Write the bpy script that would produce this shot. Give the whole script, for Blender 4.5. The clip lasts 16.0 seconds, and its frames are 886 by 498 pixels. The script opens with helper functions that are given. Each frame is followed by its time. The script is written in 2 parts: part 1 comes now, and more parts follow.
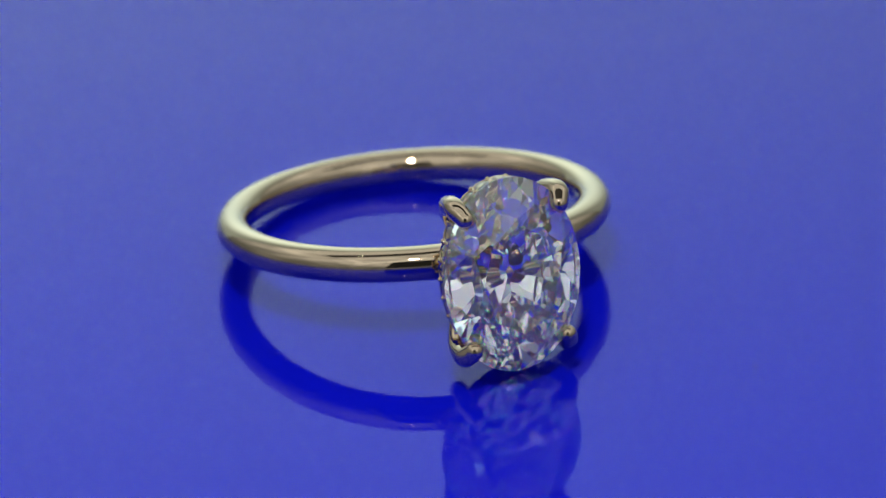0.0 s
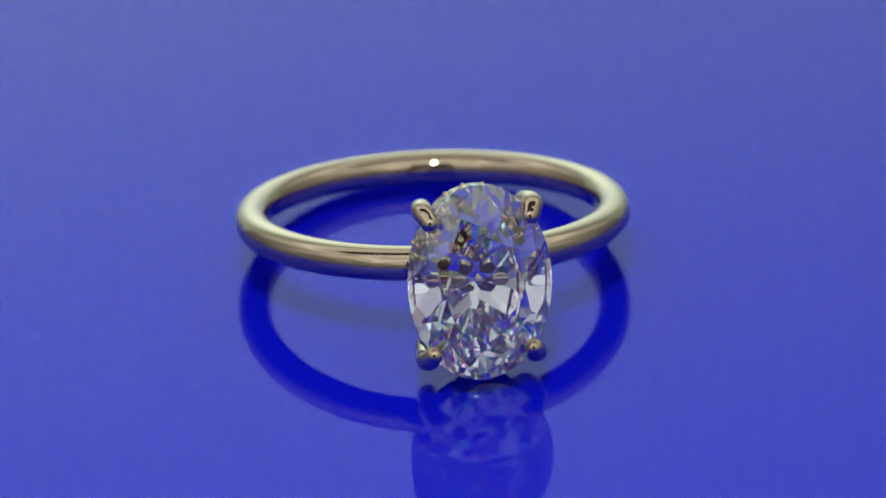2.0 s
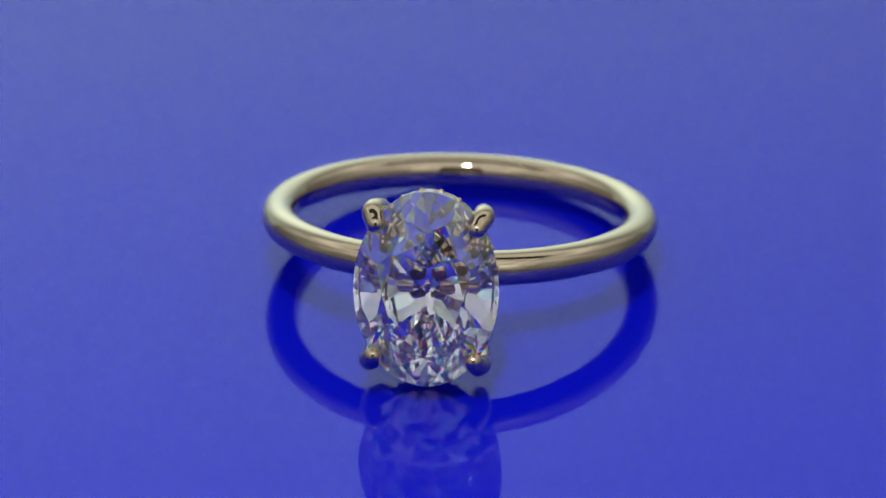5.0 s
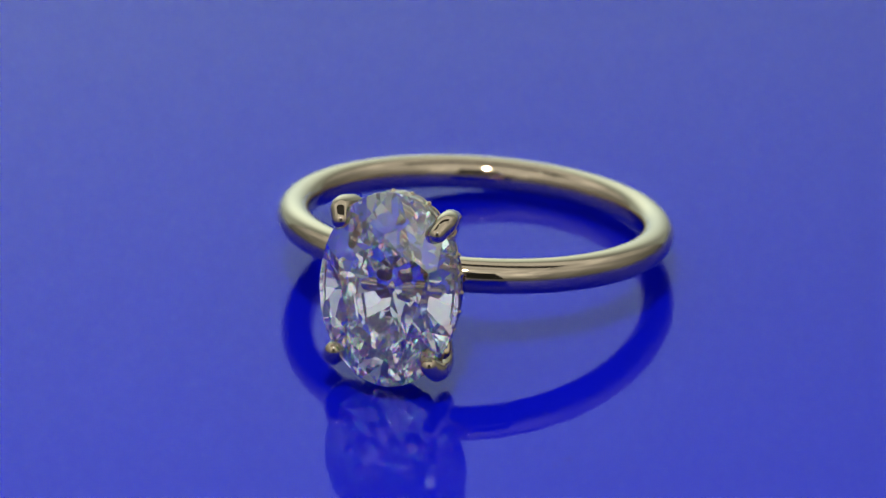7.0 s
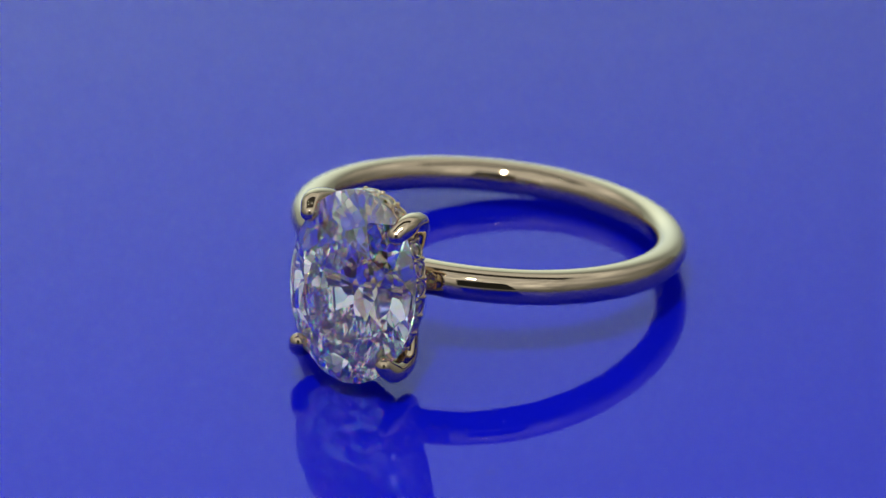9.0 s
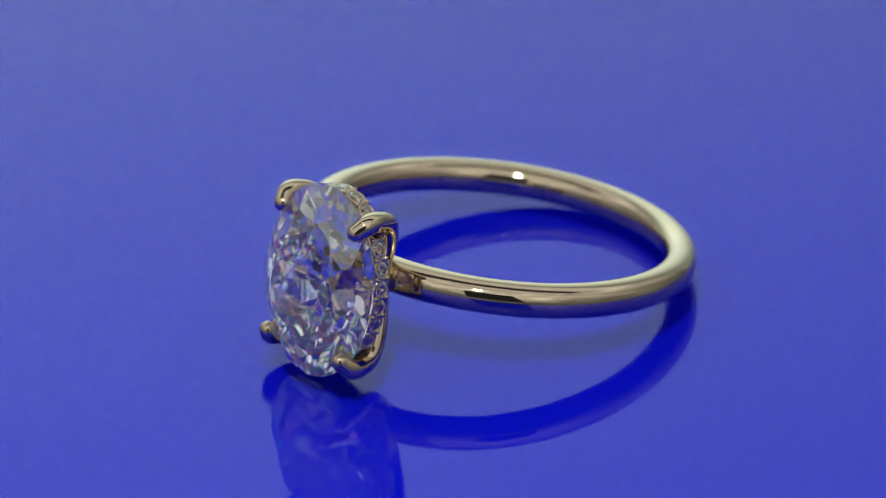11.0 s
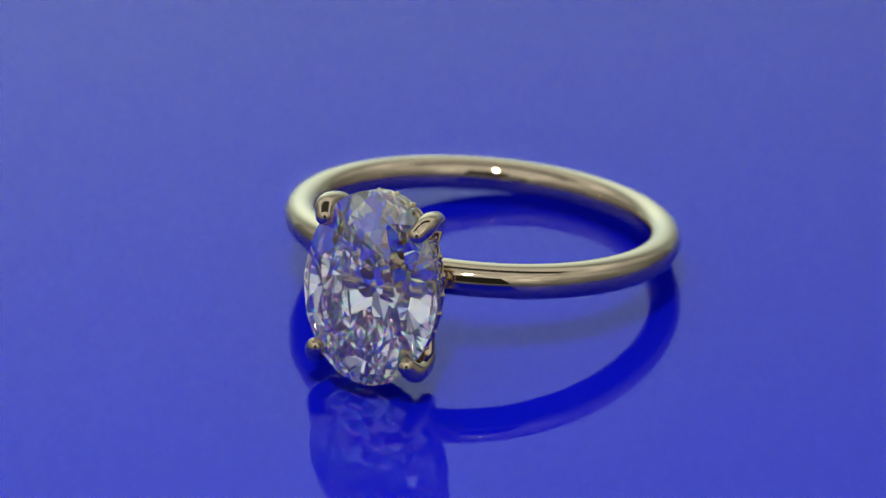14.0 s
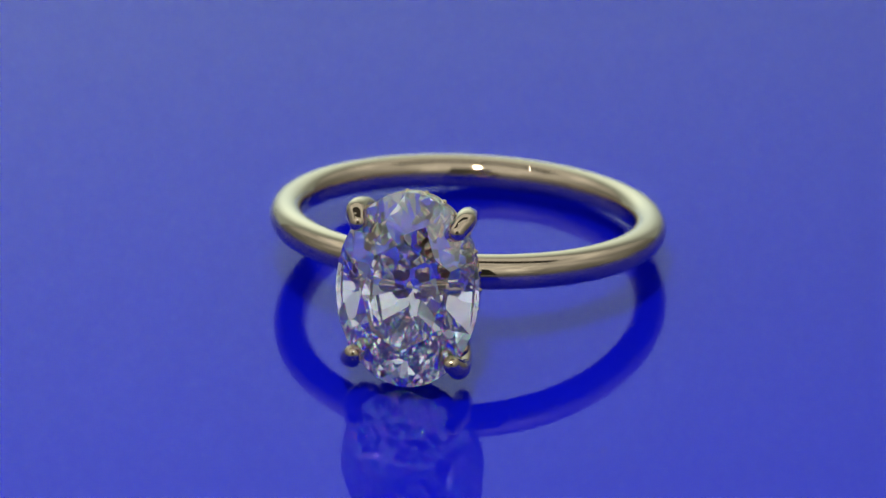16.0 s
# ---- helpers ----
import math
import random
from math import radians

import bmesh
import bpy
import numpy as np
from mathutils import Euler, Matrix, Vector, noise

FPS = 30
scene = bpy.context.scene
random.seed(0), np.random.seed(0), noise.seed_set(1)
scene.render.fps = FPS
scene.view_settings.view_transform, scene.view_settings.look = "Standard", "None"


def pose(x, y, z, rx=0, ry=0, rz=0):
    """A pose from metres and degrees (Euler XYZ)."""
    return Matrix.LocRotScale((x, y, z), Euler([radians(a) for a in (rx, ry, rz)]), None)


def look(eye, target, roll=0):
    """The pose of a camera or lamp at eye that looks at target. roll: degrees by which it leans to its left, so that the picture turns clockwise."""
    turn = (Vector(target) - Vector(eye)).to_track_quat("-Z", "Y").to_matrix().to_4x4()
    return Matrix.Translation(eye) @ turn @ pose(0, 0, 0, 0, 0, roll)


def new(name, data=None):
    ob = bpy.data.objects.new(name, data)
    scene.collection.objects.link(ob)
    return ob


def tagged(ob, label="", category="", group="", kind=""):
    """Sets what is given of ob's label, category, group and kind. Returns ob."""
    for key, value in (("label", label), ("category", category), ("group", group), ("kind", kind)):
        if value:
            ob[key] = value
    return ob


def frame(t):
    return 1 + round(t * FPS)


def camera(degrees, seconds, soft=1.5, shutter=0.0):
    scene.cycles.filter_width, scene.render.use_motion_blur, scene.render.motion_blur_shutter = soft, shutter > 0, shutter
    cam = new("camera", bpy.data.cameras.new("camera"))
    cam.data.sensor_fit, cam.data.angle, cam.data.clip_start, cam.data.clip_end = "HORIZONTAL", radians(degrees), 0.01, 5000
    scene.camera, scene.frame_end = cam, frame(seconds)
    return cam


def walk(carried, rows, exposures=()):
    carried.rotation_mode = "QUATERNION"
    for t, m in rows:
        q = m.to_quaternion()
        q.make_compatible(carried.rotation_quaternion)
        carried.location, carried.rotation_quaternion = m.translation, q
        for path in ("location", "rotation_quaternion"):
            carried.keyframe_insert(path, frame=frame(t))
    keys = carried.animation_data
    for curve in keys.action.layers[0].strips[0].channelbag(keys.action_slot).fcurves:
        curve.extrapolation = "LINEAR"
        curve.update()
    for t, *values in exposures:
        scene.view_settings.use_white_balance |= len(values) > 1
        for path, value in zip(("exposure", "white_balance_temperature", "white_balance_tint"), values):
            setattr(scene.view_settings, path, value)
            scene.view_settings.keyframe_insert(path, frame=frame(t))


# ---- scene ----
# ---- camera: a long macro lens on a stand, 26 cm from the ring ----
cam = camera(9.756, 16.0, soft=1.2)
EYE = Vector((0.0015122, -0.2325933, 0.1183206))
PITCH, ROLL = -0.4609, -1.129
AIM = EYE + Vector((0, math.cos(PITCH), math.sin(PITCH))) * 0.25
STAND = look(EYE, AIM, ROLL)
walk(cam, [(0.0, STAND), (16.0, STAND)])
cam.data.dof.use_dof = True
cam.data.dof.focus_distance = 0.249
cam.data.dof.aperture_fstop = 66

# ---- turning plate: speed and the ring's place on it ----
TURN_START, TURN_SPEED, TURN_BACK = 21.916, 5.937, 11.0
RING_X, RING_Y = 0.0018185, 0.0044054
TILT, LEAN, LIFT = -10.531, 1.026, 2.559          # degrees, degrees, millimetres
MM = 0.001

# ---- light ----
world = bpy.data.worlds.new("world")
scene.world = world
world.use_nodes = True
world.node_tree.nodes["Background"].inputs["Color"].default_value = (0.9, 0.95, 1.0, 1)
world.node_tree.nodes["Background"].inputs["Strength"].default_value = 0.05
scene.view_settings.exposure = 0.0
scene.cycles.max_bounces = scene.cycles.transmission_bounces = scene.cycles.glossy_bounces = 24      # long paths inside the stones


def disc_lamp(name, eye, target, size, watts, colour=(1, 1, 1)):
    data = bpy.data.lights.new(name, "AREA")
    data.shape, data.size, data.energy, data.color = "DISK", size, watts, colour
    ob = new(name, data)
    ob.matrix_world = look(eye, target)
    return ob


disc_lamp("led_spot", (-0.010, -0.155, 0.205), (0.001, 0.0, 0.003), 0.016, 0.31, (1.0, 0.97, 0.92))

# unseen helper lamp, added for extra glints in stone and gold
disc_lamp("glint_helper", (-0.21, 0.01, 0.525), (0, 0, 0.004), 0.008, 0.009, (1.0, 0.97, 0.92))


# ---- materials ----
def material(name):
    m = bpy.data.materials.new(name)
    m.use_nodes = True
    t = m.node_tree
    for n in list(t.nodes):
        t.nodes.remove(n)
    return m, t, t.nodes.new("ShaderNodeOutputMaterial")


def node(t, kind, **values):
    n = t.nodes.new(kind)
    for key, value in values.items():
        n.inputs[key.replace("_", " ")].default_value = value
    return n


def noise_of(t, scale, detail=3.0):
    co = t.nodes.new("ShaderNodeTexCoord")
    n = node(t, "ShaderNodeTexNoise", Scale=scale, Detail=detail)
    t.links.new(co.outputs["Object"], n.inputs["Vector"])
    return n


def span(t, source, low, high):
    r = node(t, "ShaderNodeMapRange", From_Min=0.3, From_Max=0.7, To_Min=low, To_Max=high)
    t.links.new(source, r.inputs["Value"])
    return r.outputs["Result"]


def gold_material():
    m, t, out = material("polished_gold")
    p = node(t, "ShaderNodeBsdfPrincipled", Base_Color=(0.66, 0.522, 0.36, 1), Metallic=1.0, Roughness=0.07)
    fine, broad = noise_of(t, 2600.0), noise_of(t, 240.0)
    t.links.new(span(t, broad.outputs["Fac"], 0.03, 0.055), p.inputs["Roughness"])
    b = node(t, "ShaderNodeBump", Strength=0.03, Distance=0.00002)
    t.links.new(fine.outputs["Fac"], b.inputs["Height"])
    t.links.new(b.outputs["Normal"], p.inputs["Normal"])
    t.links.new(p.outputs[0], out.inputs["Surface"])
    return m


def diamond_material(name, spread, tint):
    """Clear stone; the colours bend by slightly different amounts, which gives the stone its fire."""
    m, t, out = material(name)
    last, total = None, 1 + 2 * (1 - tint)
    for k, ior in enumerate((2.417 - spread, 2.417, 2.417 + spread)):
        colour = [(1.0 if c == k else 1 - tint) / total for c in range(3)]
        g = node(t, "ShaderNodeBsdfGlass", Color=(*colour, 1), Roughness=0.0, IOR=ior)
        if last is not None:
            a = t.nodes.new("ShaderNodeAddShader")
            t.links.new(last.outputs[0], a.inputs[0])
            t.links.new(g.outputs[0], a.inputs[1])
            g = a
        last = g
    t.links.new(last.outputs[0], out.inputs["Surface"])
    return m


def clear_sheet_material():
    m, t, out = material("clear_gloss_sheet")
    gloss = node(t, "ShaderNodeBsdfGlossy", Color=(1, 1, 1, 1), Roughness=0.0)
    through_it = node(t, "ShaderNodeBsdfTransparent", Color=(0.97, 0.98, 1.0, 1))
    fres = node(t, "ShaderNodeFresnel", IOR=1.35)
    mix = t.nodes.new("ShaderNodeMixShader")
    t.links.new(fres.outputs[0], mix.inputs[0])
    t.links.new(through_it.outputs[0], mix.inputs[1])
    t.links.new(gloss.outputs[0], mix.inputs[2])
    t.links.new(mix.outputs[0], out.inputs["Surface"])
    return m


def blue_sheet_material():
    m, t, out = material("cobalt_blue_acrylic")
    p = node(t, "ShaderNodeBsdfPrincipled", Roughness=0.01, Specular_IOR_Level=0.1, Specular_Tint=(0.12, 0.14, 1, 1))
    broad = noise_of(t, 25.0, 1.0)
    ramp = t.nodes.new("ShaderNodeValToRGB")
    ramp.color_ramp.elements[0].position, ramp.color_ramp.elements[1].position = 0.3, 0.7
    ramp.color_ramp.elements[0].color = (0.0036, 0.0072, 0.59, 1)
    ramp.color_ramp.elements[1].color = (0.0040, 0.0078, 0.61, 1)
    t.links.new(broad.outputs["Fac"], ramp.inputs["Fac"])
    t.links.new(ramp.outputs["Color"], p.inputs["Base Color"])
    t.links.new(p.outputs[0], out.inputs["Surface"])
    return m


def fabric_material(name, glow, white=0.25, side=1.0, drop=1.0, glow_noise=0.03, colour=(0.95, 1.0, 1.0, 1), foot=-0.16, head=0.0, spot=None):
    """White tent cloth; its own emission stands in for lamps behind it. side, drop: how much its left glows brighter
    than its right, its foot than its head.
    """
    m, t, out = material(name)
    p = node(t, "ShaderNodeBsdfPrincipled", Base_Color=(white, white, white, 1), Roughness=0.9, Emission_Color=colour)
    # noise makes the painted glow patchy; the cloth itself stays flat
    light = span(t, noise_of(t, 3.0 if glow_noise < 0.1 else 6.0).outputs["Fac"], glow * (1 - glow_noise), glow * (1 + glow_noise))
    if spot:                                                  # hot spot painted into the glow, fading outwards as lamplight would
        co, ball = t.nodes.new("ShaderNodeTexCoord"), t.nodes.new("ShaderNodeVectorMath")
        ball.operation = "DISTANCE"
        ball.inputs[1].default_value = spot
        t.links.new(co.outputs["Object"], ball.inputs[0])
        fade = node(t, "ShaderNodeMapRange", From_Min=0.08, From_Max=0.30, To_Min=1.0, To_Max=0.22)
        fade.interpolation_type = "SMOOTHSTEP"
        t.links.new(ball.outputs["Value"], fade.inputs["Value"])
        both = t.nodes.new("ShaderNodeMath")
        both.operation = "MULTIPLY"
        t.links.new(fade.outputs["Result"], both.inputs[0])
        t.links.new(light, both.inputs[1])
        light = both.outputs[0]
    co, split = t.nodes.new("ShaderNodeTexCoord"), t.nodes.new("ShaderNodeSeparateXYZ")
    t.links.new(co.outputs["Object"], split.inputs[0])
    # light falloff across and up the cloth, painted into its emission
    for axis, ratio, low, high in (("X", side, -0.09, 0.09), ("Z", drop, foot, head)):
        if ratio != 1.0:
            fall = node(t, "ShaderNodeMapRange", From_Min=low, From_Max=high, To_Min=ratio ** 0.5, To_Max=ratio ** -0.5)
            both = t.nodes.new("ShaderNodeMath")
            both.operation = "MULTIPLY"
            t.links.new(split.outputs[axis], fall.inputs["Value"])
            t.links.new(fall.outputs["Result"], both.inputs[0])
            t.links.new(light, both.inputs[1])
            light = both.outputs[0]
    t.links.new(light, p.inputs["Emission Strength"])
    t.links.new(p.outputs[0], out.inputs["Surface"])
    return m


def dark_material():
    # for the unseen panel that puts a dark reflection into gold and stone
    m, t, out = material("black_stand_in")
    p = node(t, "ShaderNodeBsdfPrincipled", Base_Color=(0.03, 0.03, 0.03, 1), Roughness=0.95)
    weave = noise_of(t, 700.0)
    b = node(t, "ShaderNodeBump", Strength=0.3, Distance=0.0003)
    t.links.new(weave.outputs["Fac"], b.inputs["Height"])
    t.links.new(b.outputs["Normal"], p.inputs["Normal"])
    t.links.new(p.outputs[0], out.inputs["Surface"])
    return m


def dust_material():
    m, t, out = material("grey_dust")
    p = node(t, "ShaderNodeBsdfPrincipled", Base_Color=(0.05, 0.05, 0.3, 1), Roughness=0.9)
    t.links.new(p.outputs[0], out.inputs["Surface"])
    return m


GOLD = gold_material()
DIAMOND = diamond_material("diamond", 0.022, 0.5)
DUST = dust_material()
CLEAR, BLUE, DARK = clear_sheet_material(), blue_sheet_material(), dark_material()


# ---- building helpers ----
def mesh_of(name, verts, faces, mat, smooth=True):
    me = bpy.data.meshes.new(name)
    me.from_pydata([tuple(v) for v in verts], [], [tuple(f) for f in faces])
    me.materials.append(mat)
    me.validate()
    me.polygons.foreach_set("use_smooth", [smooth] * len(me.polygons))
    me.update()
    return me


def from_bm(name, bm, mat, smooth=True):
    me = bpy.data.meshes.new(name)
    bm.to_mesh(me)
    bm.free()
    me.materials.append(mat)
    me.polygons.foreach_set("use_smooth", [smooth] * len(me.polygons))
    return me


def part(name, me, parent, label="", local=None):
    ob = new(name, me)
    ob.parent = parent
    if local is not None:
        ob.matrix_local = local
    if label:
        tagged(ob, label=label)
    return ob


def slab(name, centre, size, mat, label, category, kind="structure"):
    bm = bmesh.new()
    bmesh.ops.create_cube(bm, size=1.0)
    for v in bm.verts:
        v.co = Vector(v.co[i] * size[i] for i in range(3))
    bmesh.ops.bevel(bm, geom=bm.edges[:], offset=0.001, segments=2, affect="EDGES")
    ob = new(name, from_bm(name, bm, mat, False))
    ob.location = centre
    return tagged(ob, label=label, category=category, kind=kind)


def tube(path, radii, sides=24, caps=True):
    """Verts and faces of a round bar along a path, with rounded ends; millimetres."""
    path = [Vector(p) for p in path]
    n = len(path)
    tangents = [(path[min(i + 1, n - 1)] - path[max(i - 1, 0)]).normalized() for i in range(n)]
    side = tangents[0].orthogonal().normalized()
    rows = []

    def ring(centre, t, r):
        nonlocal side
        side = (side - t * side.dot(t)).normalized()
        up = t.cross(side)
        rows.append([centre + (side * math.cos(a) + up * math.sin(a)) * r for a in (2 * math.pi * k / sides for k in range(sides))])

    steps = 7
    if caps:
        for k in range(steps):
            a = math.pi / 2 * (1 - (k + 0.15) / steps)
            ring(path[0] - tangents[0] * radii[0] * math.sin(a), tangents[0], radii[0] * math.cos(a))
    for p, t, r in zip(path, tangents, radii):
        ring(p, t, r)
    if caps:
        for k in reversed(range(steps)):
            a = math.pi / 2 * (1 - (k + 0.15) / steps)
            ring(path[-1] + tangents[-1] * radii[-1] * math.sin(a), tangents[-1], radii[-1] * math.cos(a))
    verts = [v for row in rows for v in row]
    faces = []
    for i in range(len(rows) - 1):
        for k in range(sides):
            a, b = i * sides + k, i * sides + (k + 1) % sides
            faces.append((a, b, b + sides, a + sides))
    faces.append(tuple(reversed(range(sides))))
    faces.append(tuple(range(len(verts) - sides, len(verts))))
    return verts, faces


def smooth_path(points, radii, steps=8):
    """A Catmull-Rom curve through a few points and radii."""
    pts = [np.array([*p, r], float) for p, r in zip(points, radii)]
    pts = [2 * pts[0] - pts[1], *pts, 2 * pts[-1] - pts[-2]]
    out = []
    for i in range(1, len(pts) - 2):
        a, b, c, d = pts[i - 1:i + 3]
        for k in range(steps):
            u = k / steps
            out.append(0.5 * (2 * b + (c - a) * u + (2 * a - 5 * b + 4 * c - d) * u * u + (3 * b - a - 3 * c + d) * u ** 3))
    out.append(pts[-2])
    return [p[:3] for p in out], [p[3] for p in out]


# ---- the tent that closes the place ----
# no lamps stand outside; each cloth's emission imitates the backlight
tent_label = "white cloth wall of a small light tent, backlight painted as glow"
roof_label = "white cloth roof of a small light tent, backlight painted as glow"
slab("table", (0, -0.05, -0.0125), (0.9, 1.0, 0.012), fabric_material("table_cloth", 0.0), "white cloth covered table under the turning plate", "table")
# back glow painted brighter to the left, the foot and one spot
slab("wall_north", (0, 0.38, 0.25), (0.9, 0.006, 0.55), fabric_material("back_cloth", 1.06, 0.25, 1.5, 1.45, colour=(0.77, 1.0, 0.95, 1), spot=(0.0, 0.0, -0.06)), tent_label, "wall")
# side and front glow painted darker towards the foot
slab("wall_west", (-0.38, -0.06, 0.25), (0.006, 0.88, 0.55), fabric_material("left_cloth", 0.19, glow_noise=0.6, drop=0.12, foot=-0.2, head=0.12), tent_label, "wall")
slab("wall_east", (0.38, -0.06, 0.25), (0.006, 0.88, 0.55), fabric_material("right_cloth", 0.17, glow_noise=0.6, drop=0.12, foot=-0.2, head=0.12), tent_label, "wall")
slab("wall_south", (0, -0.5, 0.25), (0.9, 0.006, 0.55), fabric_material("front_cloth", 0.24, glow_noise=0.6, drop=0.12, foot=-0.2, head=0.12), tent_label, "wall")
slab("ceiling_rear", (0, 0.235, 0.53), (0.9, 0.29, 0.006), fabric_material("rear_roof_cloth", 0.54, glow_noise=0.15), roof_label, "ceiling")
slab("ceiling_front", (0, -0.285, 0.53), (0.9, 0.43, 0.006), fabric_material("front_roof_cloth", 0.50, glow_noise=0.6), roof_label, "ceiling")
# unseen panel added to give the dark camera reflection in ring and stone
slab("curtain", (0, -0.275, 0.125), (0.16, 0.004, 0.21), DARK, "added black panel, stands in for the camera's dark reflection", "curtain")


# ---- turning plate: a clear gloss layer over a blue acrylic disc ----
def disc_mesh(name, radius, top, bottom, mat):
    n = 128
    verts, faces = [], []
    for r, z in ((radius - 0.0006, bottom), (radius, bottom + 0.0004), (radius, top - 0.0004), (radius - 0.0006, top)):
        verts += [(r * math.cos(2 * math.pi * k / n), r * math.sin(2 * math.pi * k / n), z) for k in range(n)]
    for i in range(3):
        for k in range(n):
            a, b = i * n + k, i * n + (k + 1) % n
            faces.append((a, b, b + n, a + n))
    faces += [tuple(reversed(range(n))), tuple(range(3 * n, 4 * n))]
    return mesh_of(name, verts, faces, mat, False)


def turning_plate():
    plate = tagged(new("turntable_plate"), "glossy cobalt blue acrylic disc turning slowly under the ring", "turntable")
    part("blue_disc", disc_mesh("blue_disc", 0.17, -0.00095, -0.004, BLUE), plate, "cobalt blue acrylic disc")
    n = 128
    verts = [(0.17 * math.cos(2 * math.pi * k / n), 0.17 * math.sin(2 * math.pi * k / n), 0.0) for k in range(n)]
    part("gloss_layer", mesh_of("gloss_layer", verts, [tuple(range(n))], CLEAR, False), plate, "clear mirror-gloss top layer")
    rng = random.Random(4)
    for x, y, length in ((12.5, -13.6, 0.42), (12.1, -14.3, 0.16), (-4.0, 20.7, 0.2), (13.4, -12.4, 0.12)):
        bm = bmesh.new()
        bmesh.ops.create_icosphere(bm, subdivisions=2, radius=0.5)
        turn = Matrix.Rotation(radians(60 + rng.uniform(-20, 20)), 4, "Z")
        for v in bm.verts:
            v.co = turn @ Vector((v.co.x * length * (1 + 0.3 * rng.random()), v.co.y * 0.12, v.co.z * 0.02))
            v.co = (v.co + Vector((x, y, 0.009))) * MM
        part("dust_speck", from_bm("dust_speck", bm, DUST), plate, "tiny dark speck of dust")
    return plate


# ---- the ring; its own space: ring plane y-x, head towards -y, finger axis z; millimetres ----
SET = Matrix.Translation((0, 0, LIFT * MM)) @ pose(0, 0, 0, TILT, 0, 0) @ pose(0, 0, 0, 0, LEAN, 0)
HALF_W, HALF_L, GIRDLE_Y = 3.55, 4.90, -13.13


def placed(verts):
    return [SET @ (Vector(v) * MM) for v in verts]


def band_mesh():
    """Plain round-sectioned shank, a little flattened inside."""
    b, a, mid = 0.88, 0.876, 9.20
    nu, nv = 256, 64
    verts, faces = [], []
    for i in range(nu):
        u = 2 * math.pi * i / nu
        for j in range(nv):
            v = 2 * math.pi * j / nv
            c, s = math.cos(v), math.sin(v)
            e = 2 / 2.05
            rad = b * math.copysign(abs(c) ** e, c) * (0.96 if c < 0 else 1.0)
            ax = a * math.copysign(abs(s) ** e, s)
            verts.append(((mid + rad) * math.cos(u), (mid + rad) * math.sin(u), ax))
    for i in range(nu):
        for j in range(nv):
            k, l = (i + 1) % nu, (j + 1) % nv
            faces.append((i * nv + j, k * nv + j, k * nv + l, i * nv + l))
    return mesh_of("band", placed(verts), faces, GOLD)


def brilliant_points(half_w, half_l, girdle_sides=48):
    """Corners of an oval brilliant cut, table up +z, from its facet planes; x across, y along."""
    planes = []
    thick, crown, table = 0.05, 1.211, 0.56

    def facet(az, angle, part_of=1.0, z=0.0):
        """A facet that meets the outline, shrunk to part_of, at the height z and slopes by angle."""
        c, s = math.cos(radians(az)) / half_w, math.sin(radians(az)) / half_l
        n = math.hypot(c, s)
        rise = math.cos(radians(angle))
        flat = math.sin(radians(angle))
        planes.append((flat * c / n, flat * s / n, rise, flat * part_of / n + rise * z))

    def reach(az):
        return 1 / math.hypot(math.cos(radians(az)) / half_w, math.sin(radians(az)) / half_l)

    def crown_slope(az):
        return math.degrees(math.atan(crown / (reach(az) * (1 - table)))) * (1 + 0.09 * math.sin(radians(az)) ** 2)

    top = thick + crown
    planes.append((0, 0, 1, top))
    for k in range(8):
        a, b = 45 * k, 45 * k + 22.5
        facet(a, crown_slope(a), 1.0, thick)
        facet(b, 0.503 * crown_slope(b), table * math.cos(radians(22.5)), top)
    for k in range(16):
        a = 22.5 * k + 11.25
        facet(a, 1.185 * crown_slope(a), 0.992, thick)
    def pavilion(count, shift, steeper, part_of):
        for k in range(count):
            az = 360 / count * (k + shift)
            facet(az, 180 - (41.7 - 3.75 * math.sin(radians(az)) ** 2 + steeper), part_of, -thick)

    pavilion(8, 0.0, 0.0, 1.0)                                # mains, halves between them, then the small ones at the girdle
    pavilion(8, 0.5, -0.4, 0.998)
    pavilion(16, 0.5, 0.6, 0.994)
    pavilion(32, 0.5, 1.2, 0.996)
    for k in range(girdle_sides):
        facet(360 / girdle_sides * (k + 0.5), 90)
    a = np.array(planes)
    idx = np.array([(i, j, k) for i in range(len(a)) for j in range(i + 1, len(a)) for k in range(j + 1, len(a))])
    m = a[idx][:, :, :3]
    good = abs(np.linalg.det(m)) > 1e-5
    p = np.linalg.solve(m[good], a[idx[good]][:, :, 3:])[:, :, 0]
    p = p[(p @ a[:, :3].T <= a[:, 3] + 1e-6).all(1)]
    return np.unique(p.round(5), axis=0)


def hull_mesh(name, verts, mat, to_place):
    bm = bmesh.new()
    for v in verts:
        bm.verts.new(v)
    made = bmesh.ops.convex_hull(bm, input=bm.verts[:])
    loose = list({g for g in made["geom_interior"] + made["geom_unused"] if isinstance(g, bmesh.types.BMVert)})
    bmesh.ops.delete(bm, geom=loose, context="VERTS")
    bmesh.ops.recalc_face_normals(bm, faces=bm.faces[:])
    for v in bm.verts:
        v.co = to_place @ v.co
    bm.normal_update()
    return from_bm(name, bm, mat, False)


def centre_stone_mesh():
    pts = brilliant_points(HALF_W, HALF_L)
    return hull_mesh("centre_stone", [(x, GIRDLE_Y - z, y) for x, y, z in pts], DIAMOND, SET @ Matrix.Scale(MM, 4))


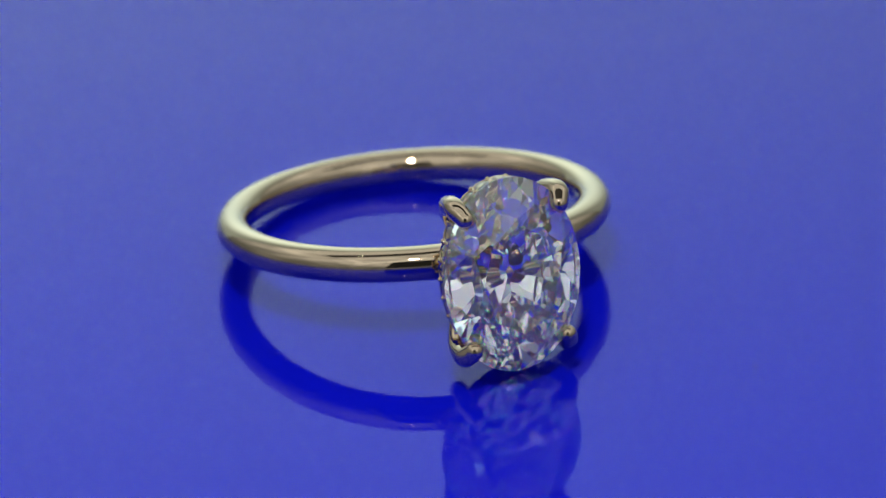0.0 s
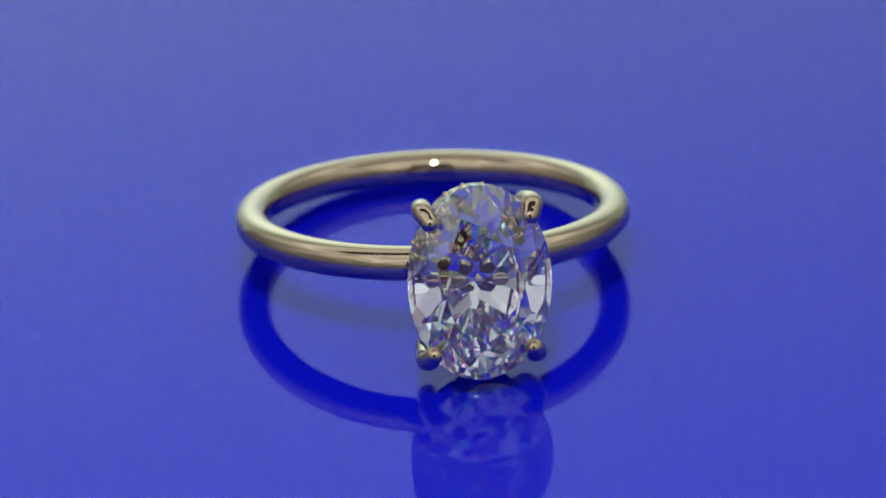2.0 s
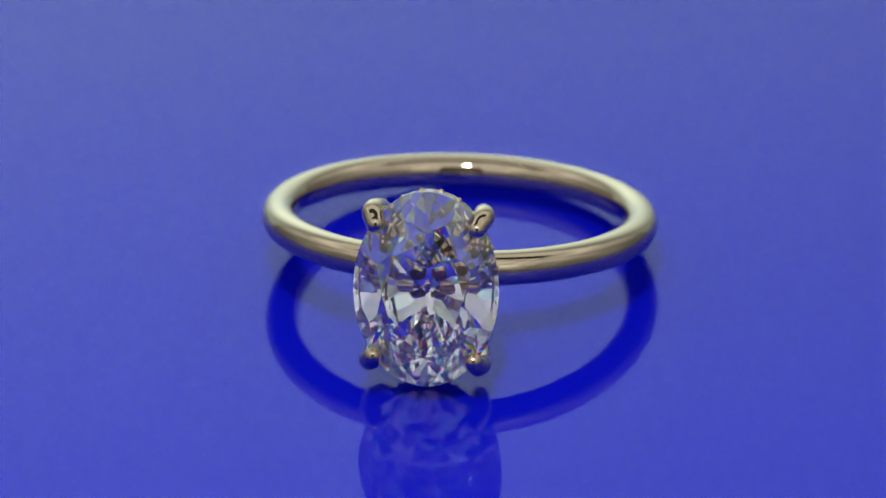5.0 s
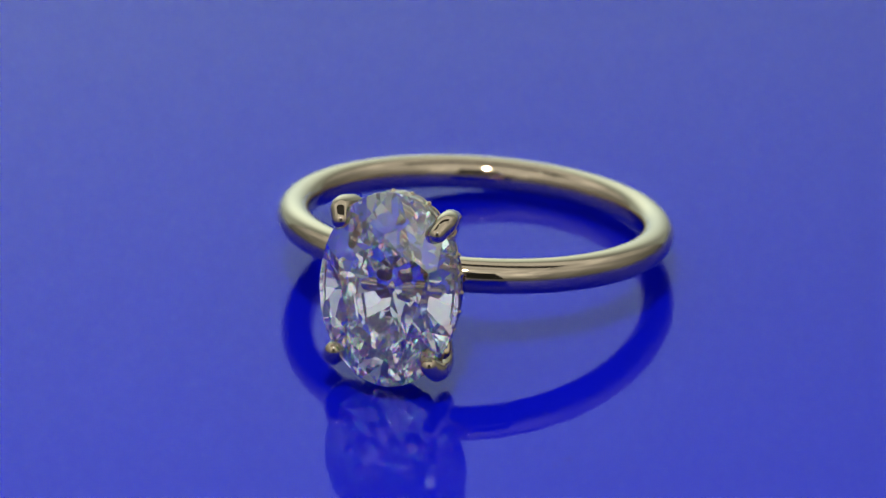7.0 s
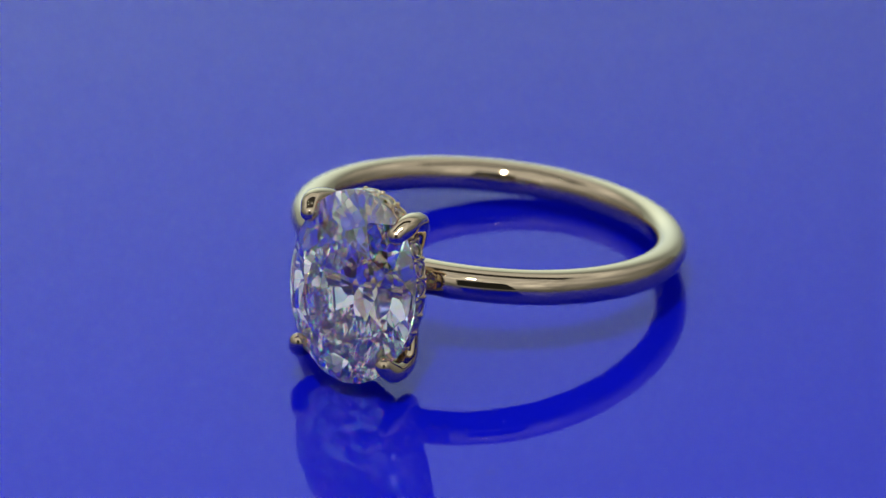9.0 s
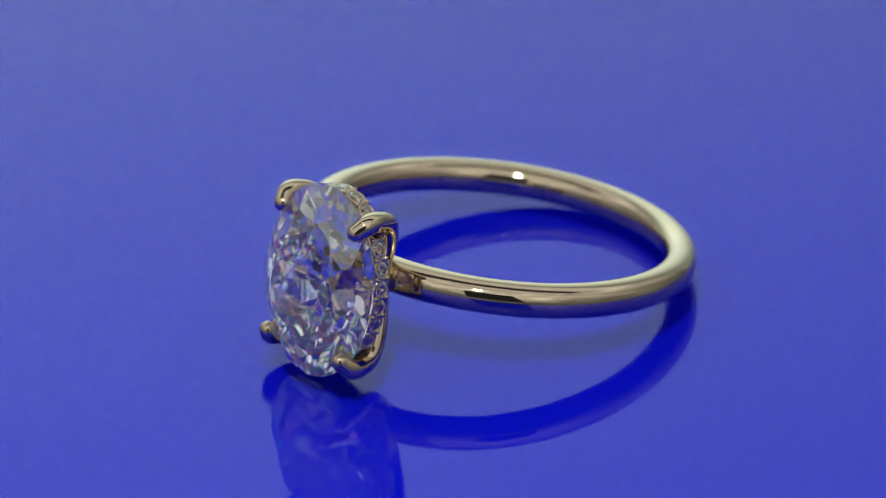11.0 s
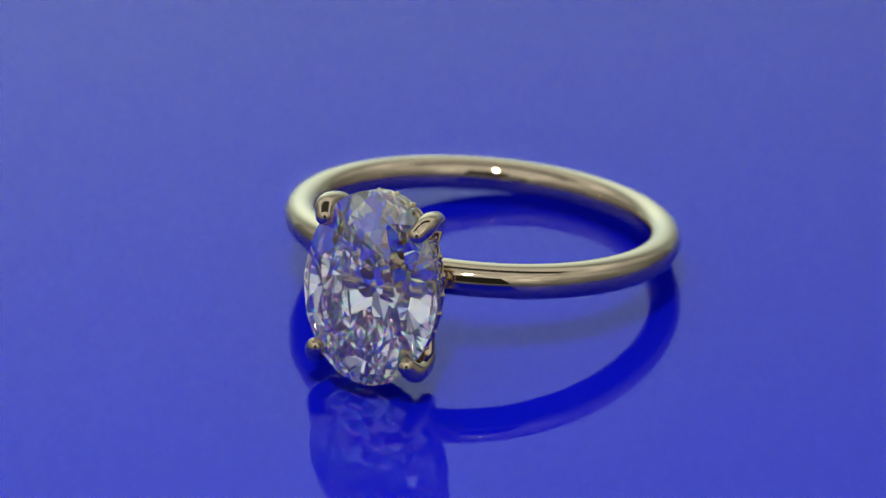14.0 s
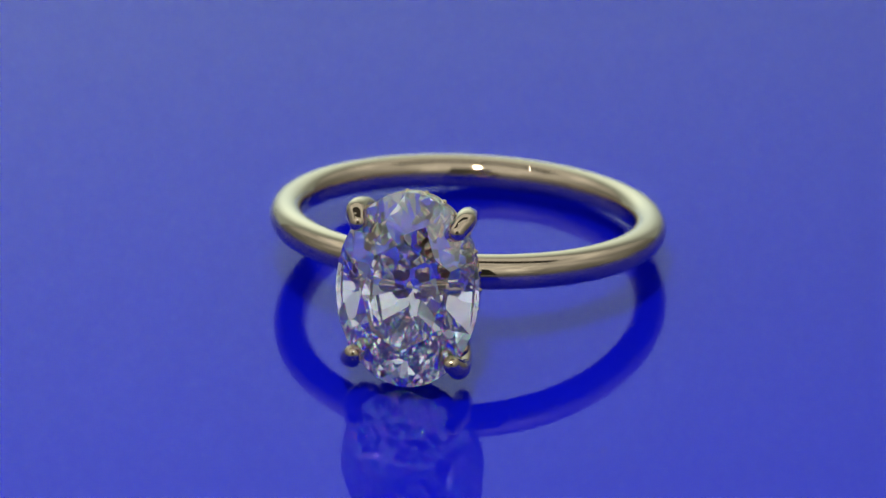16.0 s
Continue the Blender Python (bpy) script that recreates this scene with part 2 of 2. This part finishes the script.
def small_stone_mesh(r):
    """A small single-cut round, table up +z."""
    verts = [(0, 0, -0.42 * 2 * r)]
    for n, rad, z, off in ((8, 0.55, 0.30, 0), (16, 1.0, 0.02, 0), (16, 1.0, -0.02, 0), (8, 0.5, -0.44, 0.5)):
        verts += [(r * rad * math.cos(2 * math.pi * (k + off) / n), r * rad * math.sin(2 * math.pi * (k + off) / n), r * z) for k in range(n)]
    return hull_mesh("halo_stone", verts, DIAMOND, Matrix.Scale(MM, 4))


def prong_mesh(sx, sz):
    """A claw: up from the basket, round outside the girdle and over on to the crown."""
    pts = [(1.15, -9.9, 1.1), (1.9, -10.6, 2.4), (2.45, -11.5, 3.42), (2.64, -12.4, 3.72), (2.68, -13.12, 3.70), (2.46, -13.68, 3.32)]
    rad = [0.48, 0.48, 0.50, 0.52, 0.53, 0.45]
    path, radii = smooth_path([(sx * x, y, sz * z) for x, y, z in pts], rad)
    verts, faces = tube(path, radii)
    return mesh_of("prong", placed(verts), faces, GOLD)


def oval(u, grow=0.0):
    """A point of the stone's outline and its outward normal, seen from the front (x, z)."""
    x, z = (HALF_W + grow) * math.cos(u), (HALF_L + grow) * math.sin(u)
    n = Vector((math.cos(u) / HALF_W, 0, math.sin(u) / HALF_L)).normalized()
    return x, z, n


def oval_stations(count, grow):
    """Even steps by length along the outline."""
    us = [2 * math.pi * k / 720 for k in range(721)]
    length = [0.0]
    for p, q in zip(us, us[1:]):
        a, b = oval(p, grow), oval(q, grow)
        length.append(length[-1] + math.hypot(a[0] - b[0], a[1] - b[1]))
    return [float(np.interp(length[-1] * (k + 0.5) / count, length, us)) for k in range(count)]


HALO_GROW, HALO_Y, HALO_COUNT = -0.31, -12.27, 26
STATIONS = oval_stations(HALO_COUNT, HALO_GROW)


def gallery_mesh():
    """Oval wall behind the girdle, its front sloped like the stone that sits on it: scalloped rims with a channel for the small stones."""
    profile = [(-0.10, -0.46), (-0.38, -0.14), (-0.47, -0.04), (-0.46, 0.03), (-0.41, 0.0), (-0.37, -0.14), (0.40, -0.14), (0.47, -0.02), (0.55, -0.01), (0.60, -0.10), (0.60, -0.42), (0.3, -0.52)]
    n = HALO_COUNT * 12
    fine = oval_stations(n, HALO_GROW)
    verts, faces = [], []
    for i, u in enumerate(fine):
        x, z, nn = oval(u, HALO_GROW)
        wave = 0.035 * math.cos(2 * math.pi * (i + 0.5) / 12)
        for y, out in profile:
            lip = wave if out > -0.05 else 0.0
            taper = 0.10 * (y + 0.6)
            verts.append((x + nn.x * (out - taper), HALO_Y + y - math.copysign(lip, -y), z + nn.z * (out - taper)))
    m = len(profile)
    for i in range(n):
        for j in range(m):
            k, l = (i + 1) % n, (j + 1) % m
            faces.append((i * m + j, i * m + l, k * m + l, k * m + j))
    return mesh_of("gallery", placed(verts), faces, GOLD)


def bead_mesh():
    """The tiny gold beads that hold the small stones, two in each gap, and a thin collar round each stone."""
    bm = bmesh.new()
    for u in STATIONS:
        x, z, nn = oval(u, HALO_GROW)
        across = nn.cross(Vector((0, 1, 0)))
        rows = []
        for k in range(20):
            a = 2 * math.pi * k / 20
            way = across * math.cos(a) + Vector((0, 1, 0)) * math.sin(a)
            rows.append([bm.verts.new(Vector((x, HALO_Y, z)) + way * (0.46 + 0.07 * math.cos(b)) + nn * (0.03 + 0.07 * math.sin(b))) for b in (2 * math.pi * j / 8 for j in range(8))])
        for k in range(20):
            for j in range(8):
                p, q = rows[k], rows[(k + 1) % 20]
                bm.faces.new((p[j], q[j], q[(j + 1) % 8], p[(j + 1) % 8]))
    for k in range(HALO_COUNT):
        u = 0.5 * (STATIONS[k] + (STATIONS[k + 1] if k + 1 < HALO_COUNT else STATIONS[0] + 2 * math.pi))
        x, z, nn = oval(u, HALO_GROW)
        for y in (-0.36, 0.36):
            c = Vector((x, HALO_Y + y, z)) + nn * 0.06
            made = bmesh.ops.create_icosphere(bm, subdivisions=2, radius=0.14)
            for v in made["verts"]:
                v.co = v.co + c
    for v in bm.verts:
        v.co = SET @ (v.co * MM)
    return from_bm("beading", bm, GOLD)


def basket_mesh():
    """Small oval rail low in the basket that ties the claws to the shank."""
    n, sides = 96, 16
    verts, faces = [], []
    for i in range(n):
        u = 2 * math.pi * i / n
        cx, cz = 1.55 * math.cos(u), 1.75 * math.sin(u)
        nn = Vector((math.cos(u) / 1.55, 0, math.sin(u) / 1.75)).normalized()
        for j in range(sides):
            v = 2 * math.pi * j / sides
            verts.append((cx + nn.x * 0.42 * math.cos(v), -10.2 + 0.45 * math.sin(v), cz + nn.z * 0.42 * math.cos(v)))
    for i in range(n):
        for j in range(sides):
            k, l = (i + 1) % n, (j + 1) % sides
            faces.append((i * sides + j, i * sides + l, k * sides + l, k * sides + j))
    return mesh_of("basket_rail", placed(verts), faces, GOLD)


def collet_mesh(side):
    """A round cup on the flank of the basket, with a rim that holds one small stone."""
    profile = [(-1.1, 0.30), (-0.35, 0.44), (-0.05, 0.50), (0.06, 0.50), (0.10, 0.44), (0.05, 0.37), (-0.12, 0.33)]
    n, m = 28, len(profile)
    verts = [(side * (COLLET[0] + out), COLLET[1] + r * math.cos(a), COLLET[2] + r * math.sin(a)) for out, r in profile for a in (2 * math.pi * k / n for k in range(n))]
    faces = [(i * n + k, i * n + (k + 1) % n, (i + 1) * n + (k + 1) % n, (i + 1) * n + k) for i in range(m - 1) for k in range(n)]
    if side < 0:
        faces = [f[::-1] for f in faces]
    return mesh_of("collet", placed(verts), faces, GOLD)


COLLET = (1.75, -10.75, 0.1)


def diamond_ring():
    ring = tagged(new("diamond_ring"), "pale yellow gold engagement ring with oval diamond, lying on its side", "ring")
    part("band", band_mesh(), ring, "plain polished pale gold shank")
    part("basket_rail", basket_mesh(), ring, "small gold rail under the stone")
    gallery = part("gallery", gallery_mesh(), ring, "gold hidden halo set with tiny diamonds")
    part("beading", bead_mesh(), gallery, "tiny gold beads")
    small = small_stone_mesh(0.44)
    for u in STATIONS:
        x, z, nn = oval(u, HALO_GROW)
        if abs(abs(x) - 2.6) < 0.5 and abs(abs(z) - 3.5) < 0.6:
            continue
        turn = nn.to_track_quat("Z", "Y").to_matrix().to_4x4()
        here = Matrix.Translation(Vector((x + nn.x * 0.02, HALO_Y, z + nn.z * 0.02)) * MM) @ turn
        part("halo_stone", small, gallery, local=SET @ here)
    tiny = small_stone_mesh(0.36)
    for sx in (-1, 1):
        collet = part("collet", collet_mesh(sx), ring, "small round gold cup with one tiny diamond")
        here = Matrix.Translation(Vector((sx * COLLET[0], COLLET[1], COLLET[2])) * MM) @ pose(0, 0, 0, 0, 90 * sx, 0)
        part("collet_stone", tiny, collet, "tiny round diamond", local=SET @ here)
        for sz in (1, -1):
            part("prong", prong_mesh(sx, sz), ring, "rounded polished gold claw")
    part("centre_stone", centre_stone_mesh(), ring, "large clear oval brilliant-cut diamond")
    return ring


PLATE = turning_plate()
RING = diamond_ring()


# ---- what moves: the plate turns with the ring on it, then turns back ----
def motions():
    times = sorted({0.5 * k for k in range(33)} | {10.8, 10.9, 11.1, 11.2})
    rows_ring, rows_plate = [], []
    for t in times:
        gone = t if t <= TURN_BACK else 2 * TURN_BACK - t
        m = pose(0, 0, 0, 0, 0, TURN_START - TURN_SPEED * gone)
        rows_plate.append((t, m))
        rows_ring.append((t, m @ Matrix.Translation((RING_X, RING_Y, 0))))
    walk(PLATE, rows_plate)
    walk(RING, rows_ring)


motions()
